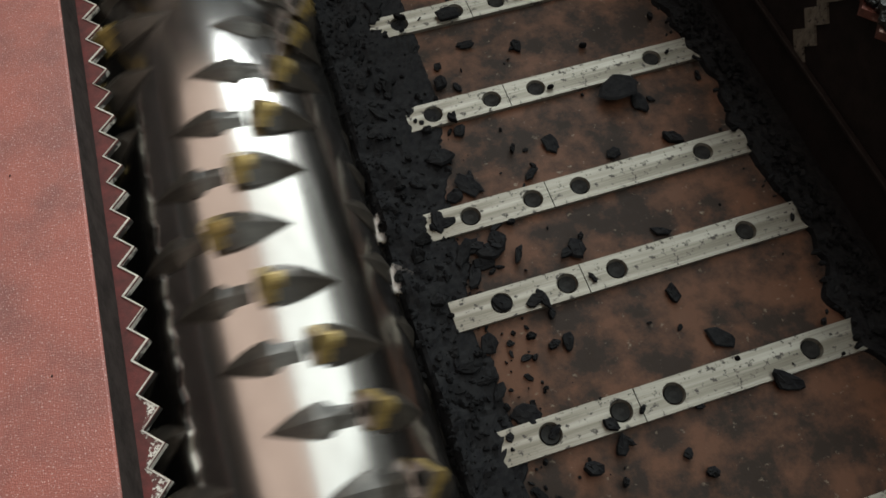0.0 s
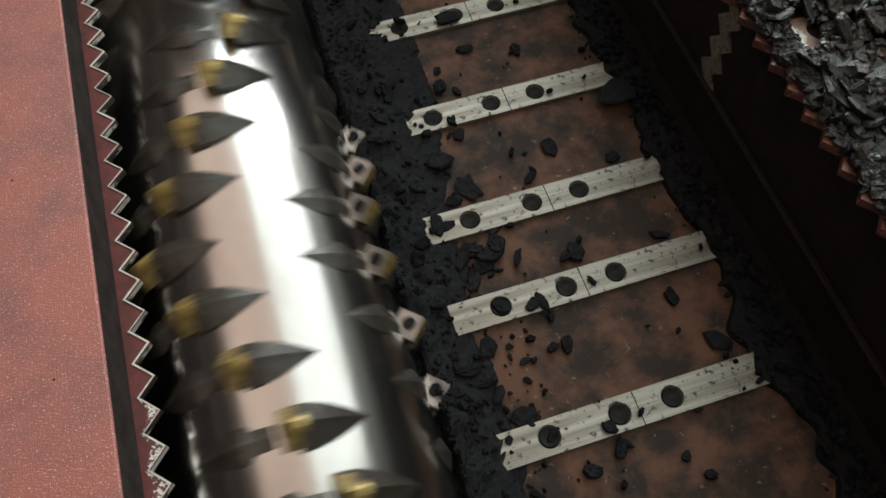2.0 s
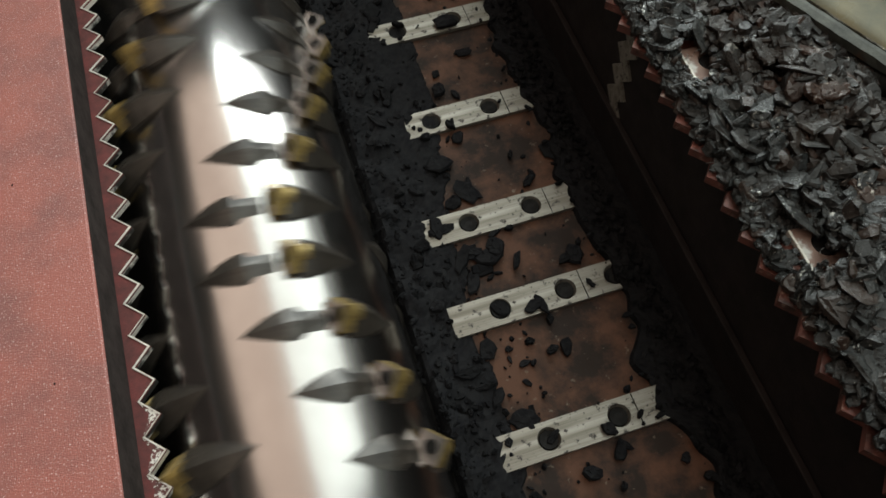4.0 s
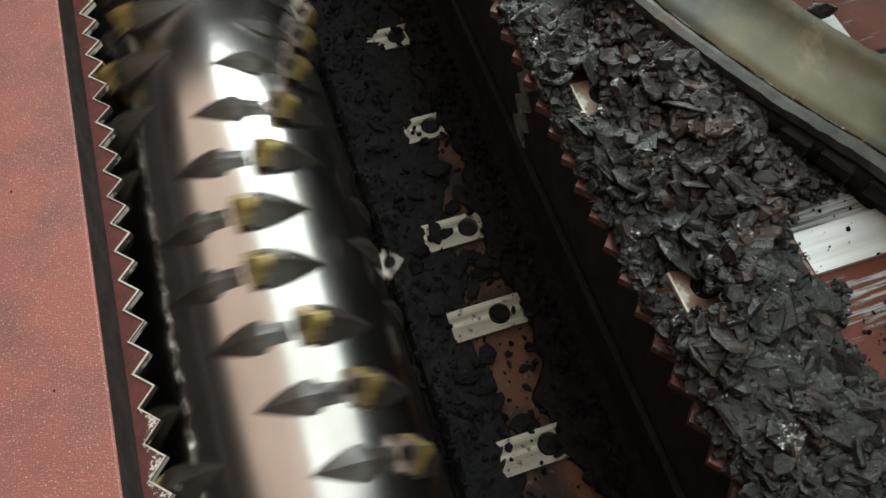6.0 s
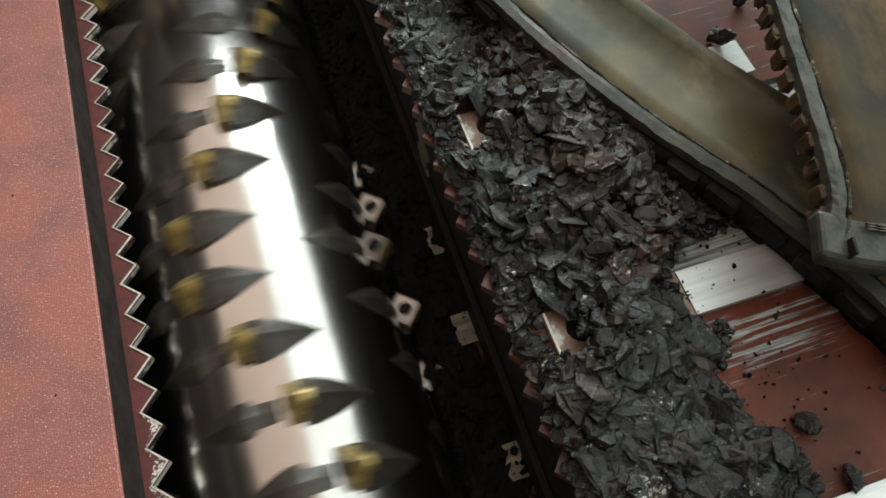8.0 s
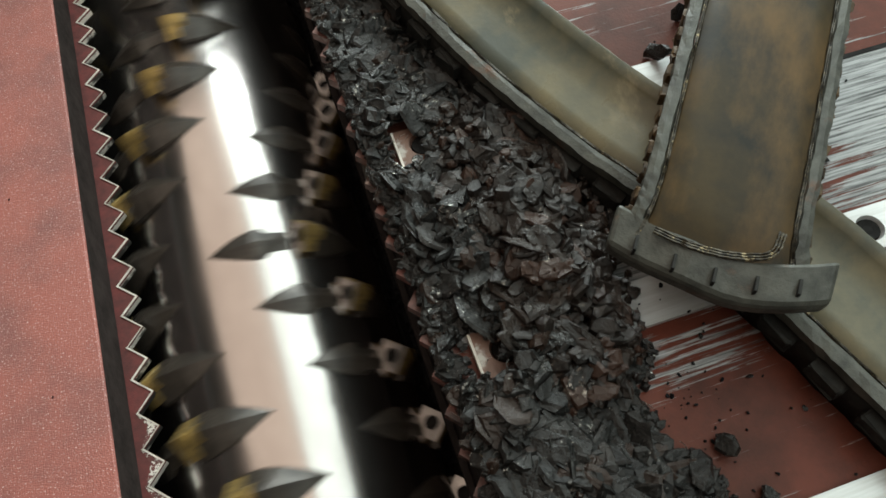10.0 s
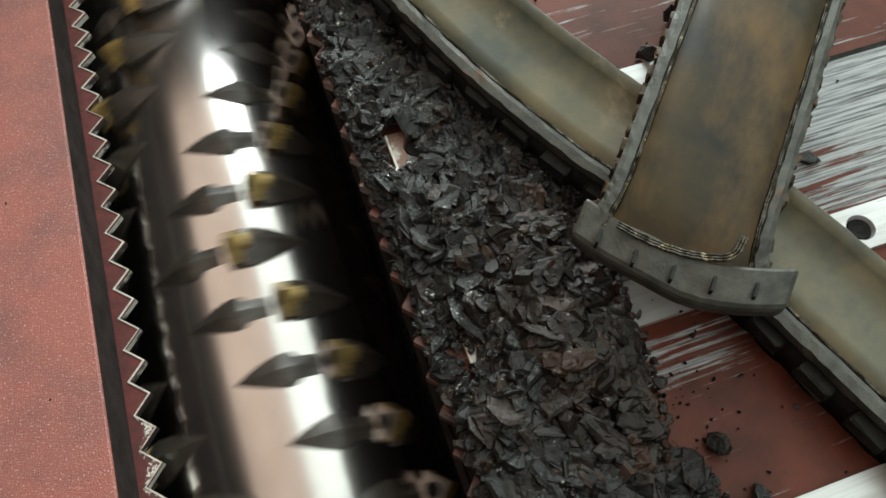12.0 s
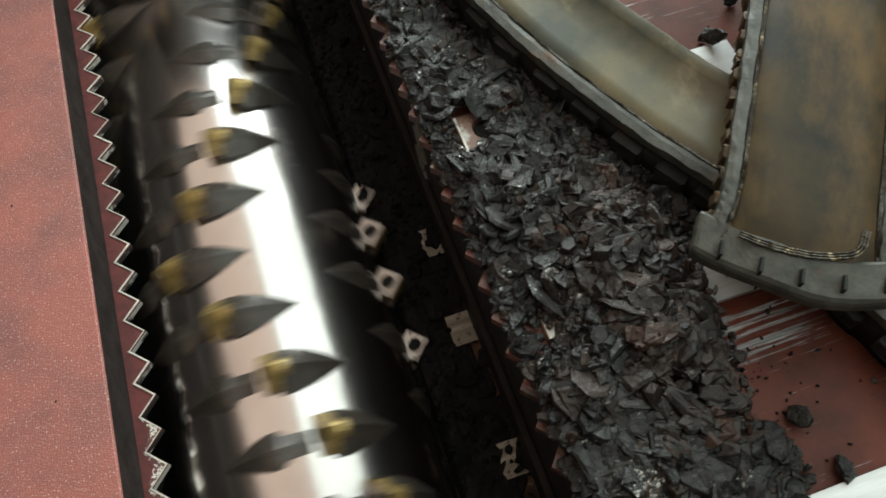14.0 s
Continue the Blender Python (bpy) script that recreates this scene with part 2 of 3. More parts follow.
def chip(bm, centre, size, rnd, flat=0.4):
    """One torn rubber chip: an uneven, angular lump."""
    n = rnd.choice((5, 6, 6, 7))
    turn = Euler((rnd.gauss(0, 0.5), rnd.gauss(0, 0.5), rnd.uniform(0, 6.3))).to_matrix()
    lx, ly, lz = size * rnd.uniform(0.7, 1.3), size * rnd.uniform(0.45, 0.9), size * flat * rnd.uniform(0.5, 1.2)
    rings = []
    for k, (h, s) in enumerate(((-0.5, 0.86), (0.15, 1.0), (0.5, 0.78))):
        ring = []
        for i in range(n):
            a = 2 * math.pi * (i + rnd.uniform(-0.28, 0.28)) / n
            q = s * rnd.uniform(0.72, 1.1)
            ring.append(bm.verts.new(Vector(centre) + turn @ Vector((lx * q * math.cos(a) / 2, ly * q * math.sin(a) / 2, lz * (h + rnd.uniform(-0.16, 0.16))))))
        rings.append(ring)
    for a, b in zip(rings, rings[1:]):
        for i in range(n):
            j = (i + 1) % n
            bm.faces.new((a[i], a[j], b[j], b[i]))
    bm.faces.new(rings[0][::-1])
    bm.faces.new(rings[-1])


def torn_slab(bm, centre, size, rnd, lean=0.2):
    """A larger torn piece: a bent slab with a ragged outline, lying roughly flat."""
    n = rnd.choice((9, 10, 11, 12))
    turn = Euler((rnd.gauss(0, lean), rnd.gauss(0, lean), rnd.uniform(0, 6.3))).to_matrix()
    lx, ly, th = size * rnd.uniform(0.8, 1.3), size * rnd.uniform(0.4, 0.85), rnd.uniform(0.006, 0.016)
    bend, twist = rnd.uniform(-3.5, 2.0), rnd.uniform(-4, 4)
    shape = [rnd.uniform(0.70, 1.06) for i in range(n)]
    rings = []
    for h, sc in ((-0.5, 0.9), (0.1, 1.0), (0.5, 0.86), (0.55, 0.4)):
        ring = []
        for i in range(n):
            a = 2 * math.pi * (i + 0.3 * math.sin(i * 2.1 + size * 99)) / n
            x, y = lx * sc * shape[i] * math.cos(a) / 2, ly * sc * shape[i] * math.sin(a) / 2
            z = th * (h + rnd.uniform(-0.2, 0.2)) + bend * x * x + twist * x * y
            ring.append(bm.verts.new(Vector(centre) + turn @ Vector((x, y, z))))
        rings.append(ring)
    for a, b in zip(rings, rings[1:]):
        for i in range(n):
            j = (i + 1) % n
            bm.faces.new((a[i], a[j], b[j], b[i]))
    bm.faces.new(rings[0][::-1])
    bm.faces.new(rings[-1])


# ---- hall round the machine ----
slab("floor", -6, 8, -10, 9.1, -1.3, -1.2, HALL, "dark concrete hall floor", "floor")
slab("wall_west", -6.2, -6, -10, 9.3, -1.2, 5.6, HALL, "plain dark hall wall", "wall")
slab("wall_east", 8, 8.2, -10, 9.3, -1.2, 5.6, HALL, "plain dark hall wall", "wall")
slab("wall_south", -6, 8, -10.2, -10, -1.2, 5.6, HALL, "plain dark hall wall", "wall")
slab("wall_north", -6, 8, 9.1, 9.3, -1.2, 5.6, HALL, "plain dark hall wall", "wall")
slab("ceiling", -6.2, 8.2, -10.2, 9.3, 5.6, 5.7, HALL, "plain dark hall roof", "roof")

# ---- machine: deck with toothed comb ----
PITCH = 0.145
Y0 = 0.854
deck = thing("hopper_deck", "red painted steel hopper deck with a folded front edge", "machine deck", kind="structure")
part("deck_plate", mesh("deck_plate", box(bmesh.new(), -2.6, -0.430, -0.9, 2.9, 0.385, 0.400, 0.004), RED), deck)
part("deck_edge", mesh("deck_edge", box(bmesh.new(), -0.445, -0.4285, -0.9, 2.9, 0.292, 0.3955), SHADED_EDGE), deck, "folded edge, shade put into its brown")
for x, y in ((-0.521, 0.609), (-0.566, 1.06)):
    bm = bmesh.new()
    chip(bm, (0, 0, 0.0006), 0.012, random.Random(4), 0.12)
    part("scratch", mesh("scratch", bm, GRIME), deck, "small dark dent", pose(x, y, 0.4))
comb = thing("stationary_comb", "sawtooth steel comb knife with bare worn tooth edges beside the rotor", "knife comb")
TOOTH = 0.0712
YC = 0.8636
N0, N1 = -26, 24
pts = [(-0.62, YC - N1 * TOOTH), (-0.62, YC - N0 * TOOTH)]
edge = []
for i in range(N0, N1):
    y = YC - i * TOOTH
    edge += [(-0.416, y), (-0.381, y - TOOTH / 2)]
edge.append((-0.416, YC - N1 * TOOTH))
part("comb_plate", mesh("comb_plate", prism(bmesh.new(), pts + edge, 0.276, 0.280), COMB_RED), comb, "red painted plate")
part("comb_back", mesh("comb_back", prism(bmesh.new(), pts + [(x + 0.0005, y) for x, y in edge], 0.263, 0.2755), COMB_FACE), comb, "thick comb body with rubbed tooth faces and painted gleams")
bm = bmesh.new()
rnd = random.Random(3)
for (xa, ya), (xb, yb) in zip(edge, edge[1:]):
    wa = rnd.uniform(0.002, 0.006) * (1 if ya > 0.45 else 1.7)
    prism(bm, [(xa - wa, ya), (xb - wa * 0.9, yb), (xb - 0.0008, yb), (xa - 0.0008, ya)], 0.2800, 0.2825)
part("worn_tooth_edge", mesh("worn_tooth_edge", bm, COMB), comb, "bare worn steel tooth edge")

for (xa, ya), (xb, yb), (xc, yc) in zip(edge[::2], edge[1::2], edge[2::2]):
    if ya < 0.62:
        bm = bmesh.new()
        back = rnd.uniform(0.3, 1.0) * min(1.0, (0.72 - ya) / 0.3)
        prism(bm, [(xa - 0.012 * back, ya), (xb - 0.004, yb), (xc - 0.012 * back, yc), (xb - 0.030 * back - 0.012, yb + 0.004)], 0.2798, 0.2806)
        part("chipped_patch", mesh("chipped_patch", bm, COMB_CHIPPED), comb, "paint chipped to bare steel on the tooth")

# ---- machine: cutting chamber shell below and behind the rotor ----
slab("chamber_west", -0.70, -0.64, -0.9, 2.9, -0.7, 0.26, GRIME, "grimy steel chamber wall", "wall")
slab("chamber_base", -0.70, 0.30, -0.9, 2.9, -0.80, -0.70, GRIME, "grimy steel chamber base", "machine base")
slab("chamber_side", -0.64, 3.4, -0.96, -0.9, -0.7, 0.55, SHADED_RED, "unseen side wall of the hopper in shaded red steel", "wall")
# this unseen side is raised to 1.0 to shade the hopper floor
slab("chamber_side", -0.64, 3.4, 2.9, 2.96, -0.7, 1.0, SHADED_RED, "unseen side wall of the hopper in shaded red steel", "wall")

slab("machine_plinth", -0.70, 3.4, -0.9, 2.9, -1.2, -0.803, SHADED_RED, "shaded red steel plinth under the machine", "machine base")
slab("deck_support", -2.6, -2.54, -0.9, 2.9, -1.2, 0.383, SHADED_RED, "shaded red steel wall under the hopper deck", "wall")
slab("deck_support", -2.537, -0.703, -0.9, -0.84, -1.2, 0.383, SHADED_RED, "shaded red steel wall under the hopper deck", "wall")
slab("deck_support", -2.537, -0.703, 2.84, 2.9, -1.2, 0.383, SHADED_RED, "shaded red steel wall under the hopper deck", "wall")
slab("chamber_east", 3.403, 3.46, -0.9, 2.9, -1.2, 0.0, SHADED_RED, "shaded red steel end wall of the machine", "wall")

# ---- rotor ----
XR, ZR, RB = -0.177, 0.003, 0.302
rotor = thing("rotor", "polished steel shredder rotor with rows of brass-coloured cutters", "shredder rotor", at=pose(XR, Y0, ZR))
bm = bmesh.new()
bmesh.ops.create_cone(bm, cap_ends=True, segments=128, radius1=RB, radius2=RB, depth=3.6, matrix=pose(0, 0.2, 0, 90, 0, 0))
body = part("drum", mesh("drum", bm, ROTOR), rotor, "polished steel drum")
for p in body.data.polygons:
    p.use_smooth = len(p.vertices) == 4


def ridge_mesh(name, stations, mat):
    """A tapered ridge on the drum: stations of (arc, half width, height), roof-shaped in section."""
    bm = bmesh.new()
    rows = []
    for s, w, h in stations:
        a = s / RB
        row = []
        for yy, r in ((-w, RB - 0.012), (-w, RB + h * 0.25), (0, RB + h), (w, RB + h * 0.25), (w, RB - 0.012)):
            row.append(bm.verts.new((r * math.sin(a), yy, r * math.cos(a))))
        rows.append(row)
    for a, b in zip(rows, rows[1:]):
        for i in range(4):
            bm.faces.new((a[i], b[i], b[i + 1], a[i + 1]))
    for r in (rows[0], rows[-1]):
        bm.faces.new(r)
    return mesh(name, bm, mat)


BACK = ridge_mesh("holder", [(0.010, 0.046, 0.045), (0.042, 0.044, 0.038), (0.078, 0.035, 0.026), (0.110, 0.022, 0.014), (0.136, 0.010, 0.006), (0.154, 0.001, 0.001)], HOLDER)
FRONT = ridge_mesh("chip_guide", [(-0.200, 0.001, 0.001), (-0.178, 0.012, 0.005), (-0.145, 0.026, 0.010), (-0.110, 0.036, 0.015), (-0.088, 0.036, 0.015), (-0.074, 0.024, 0.010), (-0.030, 0.022, 0.003)], HOLDER)


def insert_mesh():
    """Square cutter block standing on a corner; the face towards -x is bare steel."""
    bm = bmesh.new()
    q = 0.042
    ring = [(0, q), (q, 0), (0, -q), (-q, 0)]
    front = [bm.verts.new((-0.018, y, 0.319 + z)) for y, z in ring]
    back = [bm.verts.new((0.014, y * 0.96, 0.319 + z * 0.96)) for y, z in ring]
    bm.faces.new(front)
    bm.faces.new(back[::-1]).material_index = 1
    for i in range(4):
        j = (i + 1) % 4
        bm.faces.new((front[i], front[j], back[j], back[i])).material_index = 1
    me = mesh("cutter", bm, [CUTTER, GOLD])
    return me


INSERT = insert_mesh()
bm = bmesh.new()
bmesh.ops.create_cone(bm, cap_ends=True, segments=18, radius1=0.015, radius2=0.015, depth=0.006, matrix=Matrix.Translation((-0.0185, 0, 0.324)) @ pose(0, 0, 0, 0, 90, 0))
HOLE = mesh("bolt_hole", bm, GRIME)
bm = bmesh.new()
bmesh.ops.create_cone(bm, cap_ends=True, segments=18, radius1=0.020, radius2=0.018, depth=0.018, matrix=Matrix.Translation((0.022, 0, 0.330)) @ pose(0, 0, 0, 0, 90, 0))
f = max(bm.faces, key=lambda f: f.calc_center_median().x if len(f.verts) > 4 else -9)
bmesh.ops.inset_region(bm, faces=[f], thickness=0.009)
bmesh.ops.translate(bm, verts=f.verts, vec=(-0.007, 0, 0))
SCREW = mesh("screw", bm, GOLD)
for row in range(4):
    for k in range(-11, 9):
        pos = k + 0.5 * (row % 2)
        a = 90 * row - 13.24 * abs(pos)
        m = pose(0, -PITCH * pos, 0, 0, -a, 0)
        c = part("cutter", INSERT, rotor, "brass-coloured square cutter with a bare steel face", m)
        part("bolt_hole", HOLE, c, "dark bolt hole")
        part("screw", SCREW, c, "brass-coloured socket screw")
        part("holder", BACK, rotor, "dark steel wedge behind the cutter", m)
        part("chip_guide", FRONT, rotor, "dark steel wedge before the cutter", m)

# ---- hopper floor with wear bars ----
floor_plate = slab("hopper_floor", 0.215, 3.4, -0.9, 2.9, -0.05, 0.0, FLOOR_RED, "scratched brown-red steel hopper floor", "hopper floor")
slab("floor_beam", 0.18, 0.212, -0.9, 2.9, -0.7, -0.012, GRIME, "grimy steel beam under the hopper floor edge", "beam")
for y, xs, start in ((-0.05, 0.0, 0.23), (0.320, 0.0, 0.228), (0.648, 0.004, 0.238), (0.897, 0.010, 0.24), (1.231, 0.016, 0.30), (1.572, 0.02, 0.24), (1.93, 0.02, 0.24), (2.25, 0.02, 0.24)):
    for x0, x1, holes in ((start, 0.570 + xs, (0.357 + xs, 0.526 + xs)), (0.5725 + xs, 1.75, (0.656 + xs, 1.008 + xs, 1.36 + xs)), (1.753, 3.3, (1.90, 2.3, 2.7, 3.1))):
        bar = thing("wear_bar", "worn bare steel wear bar bolted to the hopper floor", "wear bar", "wear bars on the hopper floor", at=pose(0, y, 0.001))
        part("bar", wear_bar(x0, x1, 0.080, 0.012, holes), bar)
        for h in holes:
            part("bolt", BOLT, bar, "black grimy bolt head", pose(h, 0, 0.001))

# rubber crumbs heaped along the gap between rotor and floor
def mound(x, y):
    reach = 0.29 + 0.12 * max(0.0, min(1.0, (y - 0.8) / 0.5)) + 0.045 * noise.noise((y * 3.1, 0.0, 7.0)) + 0.03 * noise.noise((y * 11, 0.0, 2.0))
    k = (x - 0.12) / (reach - 0.12)
    if x < 0.145:
        return -0.03 + (x - 0.125) * 3
    if k >= 1:
        return -0.004
    return 0.05 * (1 - k) ** 1.3 * (0.8 + 0.7 * noise.noise((x * 16, y * 16, 5.0))) + 0.004


bm = bmesh.new()
NX, NY = 34, 300
grid = [[bm.verts.new((0.125 + 0.33 * i / NX, -0.6 + 3.2 * j / NY, mound(0.125 + 0.33 * i / NX, -0.6 + 3.2 * j / NY) + 0.004 * noise.noise((i * 0.9, j * 0.9, 1.0)))) for i in range(NX + 1)] for j in range(NY + 1)]
for j in range(NY):
    for i in range(NX):
        bm.faces.new((grid[j][i], grid[j][i + 1], grid[j + 1][i + 1], grid[j + 1][i]))
rnd = random.Random(11)
for i in range(2600):
    x = 0.13 + min(abs(rnd.gauss(0, 0.10)), 0.32)
    y = rnd.uniform(-0.5, 2.5)
    chip(bm, (x, y, max(0.003, mound(x, y) + rnd.uniform(-0.006, 0.003))), rnd.choice((0.004, 0.006, 0.008, 0.011, 0.016, 0.024)), rnd, 0.5)
for i in range(80):
    x = 0.2 + min(abs(rnd.gauss(0, 0.08)), 0.2)
    y = rnd.uniform(-0.4, 2.2)
    torn_slab(bm, (x, y, max(0.006, mound(x, y) + 0.006)), rnd.choice((0.025, 0.035, 0.05, 0.065)), rnd)
tagged(new("rubber_crumbs", mesh("rubber_crumbs", bm, CRUMB)), "black rubber crumbs heaped along the floor edge by the rotor", "rubber crumbs", "", "stuff")
bm = bmesh.new()
box(bm, 0.125, 0.214, -0.9, 2.9, -0.7, -0.004, 0.01)
tagged(new("packed_grime", mesh("packed_grime", bm, GRIME)), "packed black rubber dust beside the rotor", "rubber dust", "", "stuff")

# single chips strewn over the hopper floor
rnd = random.Random(5)
for i in range(150):
    x, y = 0.3 + min(rnd.expovariate(2.6), 1.3), rnd.uniform(-0.05, 1.9)
    s = rnd.choice((0.010, 0.014, 0.018, 0.026, 0.035, 0.05, 0.07))
    bm = bmesh.new()
    if s > 0.02:
        torn_slab(bm, (0, 0, 0), s, rnd, 0.08)
    else:
        chip(bm, (0, 0, 0), s, rnd, 0.22)
    lo = min(v.co.z for v in bm.verts)
    on_bar = any(abs(y - b) < 0.04 for b in (-0.05, 0.320, 0.648, 0.897, 1.231, 1.572))
    ob = new("rubber_chip", mesh("rubber_chip", bm, CRUMB))
    ob.location = (x, y, (0.0135 if on_bar else 0.0005) - lo)
    tagged(ob, "small black torn rubber chip lying on the hopper floor", "rubber chip", "chips on the hopper floor")

for x, y, s in ((0.888, 1.149, 0.13), (0.93, 1.10, 0.09), (0.561, 0.974, 0.06), (0.964, 0.964, 0.06), (0.811, 0.713, 0.05), (0.59, 0.733, 0.06), (0.764, 0.548, 0.05), (0.477, 0.511, 0.055), (0.394, 0.987, 0.08), (0.317, 0.804, 0.08), (0.497, 0.249, 0.05), (0.30, 0.56, 0.07), (0.35, 1.09, 0.09)):
    bm = bmesh.new()
    torn_slab(bm, (0, 0, 0), s, rnd, 0.08)
    lo = min(v.co.z for v in bm.verts)
    ob = new("rubber_clump", mesh("rubber_clump", bm, CRUMB))
    ob.location = (x, y, (0.0135 if abs(y - 1.231) < 0.09 else 0.0005) - lo)
    tagged(ob, "torn black rubber piece lying flat on the hopper floor", "rubber piece", "pieces on the hopper floor")

# ---- pusher ----
TOP = 0.47
BITE = 0.0688
pusher = thing("pusher", "red painted steel pusher box with toothed front edge and worn top", "shredder pusher")
part("body", mesh("body", box(bmesh.new(), 0.035, 2.2, -0.86, 2.86, 0.016, TOP - 0.022, 0.004), SHADED_RED), pusher, "shaded red box of the pusher")
edge = []
for i in range(N0, N1):
    y = 0.817 - i * BITE + BITE / 2
    edge += [(0.030, y), (0.0, y - BITE / 2)]
part("top_plate", mesh("top_plate", box(bmesh.new(), 0.0605, 2.2, Y0 - N1 * TOOTH, Y0 - N0 * TOOTH, TOP - 0.02, TOP), RED_WORN), pusher, "red top plate worn to bare steel")
pts = [(0.060, Y0 - N1 * TOOTH), (0.060, Y0 - N0 * TOOTH)]
part("toothed_edge", mesh("toothed_edge", prism(bmesh.new(), pts + edge, TOP - 0.02, TOP), RED_TEETH), pusher, "rubbed red sawtooth front edge")
part("lip", mesh("lip", box(bmesh.new(), 0.018, 0.034, -0.86, 2.86, 0.190, 0.203, 0.003), SHADED_RED), pusher, "welded bar across the front")
for y, end in ((-0.02, 1.3), (0.408, 1.3), (0.861, 0.70), (1.28, 1.3)):
    for x0, x1, holes in ((0.081, 0.33, (0.133,)), (0.333, end, (0.855, 1.2) if end > 1 else (0.48,))):
        bar = part("wear_bar", wear_bar(x0, x1, 0.086, 0.012, holes, 0.027, STEEL_CLEAN if x0 > 0.3 else BAR_RUSTY_SHADED), pusher, "bare steel wear bar", pose(0, y, TOP + 0.001))
        for h in holes:
            part("bolt", BOLT, bar, "black bolt head", pose(h, 0, 0.001))
        if x0 < 0.3:
            part("bare_edge", mesh("bare_edge", box(bmesh.new(), x0 - 0.0025, x0 + 0.0025, -0.043, 0.043, 0.001, 0.0135, 0.001), COMB), bar, "bright bare front edge")


# a zigzag strip standing upright on the front
left, right = [], []
for i in range(8):
    z = 0.196 + 0.0355 * i
    y = 0.968 + 0.010 * i / 7 + (0.020 if i % 2 else -0.012)
    right.append((y, z))
    left.append((y + 0.052, z + 0.006))
bm = bmesh.new()
lo = [bm.verts.new((0.0345, y, z)) for y, z in right + left[::-1]]
hi = [bm.verts.new((0.0285, y, z)) for y, z in right + left[::-1]]
n = len(lo)
for i in range(n):
    bm.faces.new((lo[i], lo[(i + 1) % n], hi[(i + 1) % n], hi[i]))
for q in (lo, hi):
    for i in range(7):
        bm.faces.new((q[i], q[i + 1], q[n - 2 - i], q[n - 1 - i]))
part("zigzag_strip", mesh("zigzag_strip", bm, STEEL), pusher, "grey zigzag steel strip on the front face")

bm = bmesh.new()
box(bm, 0.45, 1.9, 0.795 - 0.011, 0.795, TOP - 0.01, TOP + 0.0015)
part("slot", mesh("slot", bm, GRIME), pusher, "dark open joint in the top plate")


# ---- cut tyre strips ----
def spline(points, n):
    out = []
    P = [points[0]] + list(points) + [points[-1]]
    for i in range(1, len(P) - 2):
        for j in range(n):
            t = j / n
            a, b, c, d = (Vector(q) for q in P[i - 1:i + 3])
            out.append(0.5 * (2 * b + (c - a) * t + (2 * a - 5 * b + 4 * c - d) * t * t + (3 * b - a - 3 * c + d) * t ** 3))
    out.append(Vector(points[-1]))
    return out


def ribbon(path, section, widths, rough=0.0, seed=1):
    """Sweeps a closed section (across, up) along a path; widths scale the across axis."""
    rnd = random.Random(seed)
    bm = bmesh.new()
    rows = []
    for i, p in enumerate(path):
        d = (path[min(i + 1, len(path) - 1)] - path[max(i - 1, 0)]).normalized()
        side = d.cross(Vector((0, 0, 1))).normalized()
        up = side.cross(d)
        w = widths(i / (len(path) - 1))
        rows.append([bm.verts.new(p + side * (u * w + rnd.gauss(0, rough)) + up * (v + rnd.gauss(0, rough * 0.5))) for u, v in section])
    k = len(section)
    for a, b in zip(rows, rows[1:]):
        for i in range(k):
            bm.faces.new((a[i], a[(i + 1) % k], b[(i + 1) % k], b[i]))
    bm.faces.new(rows[0])
    bm.faces.new(rows[-1][::-1])
    return bm


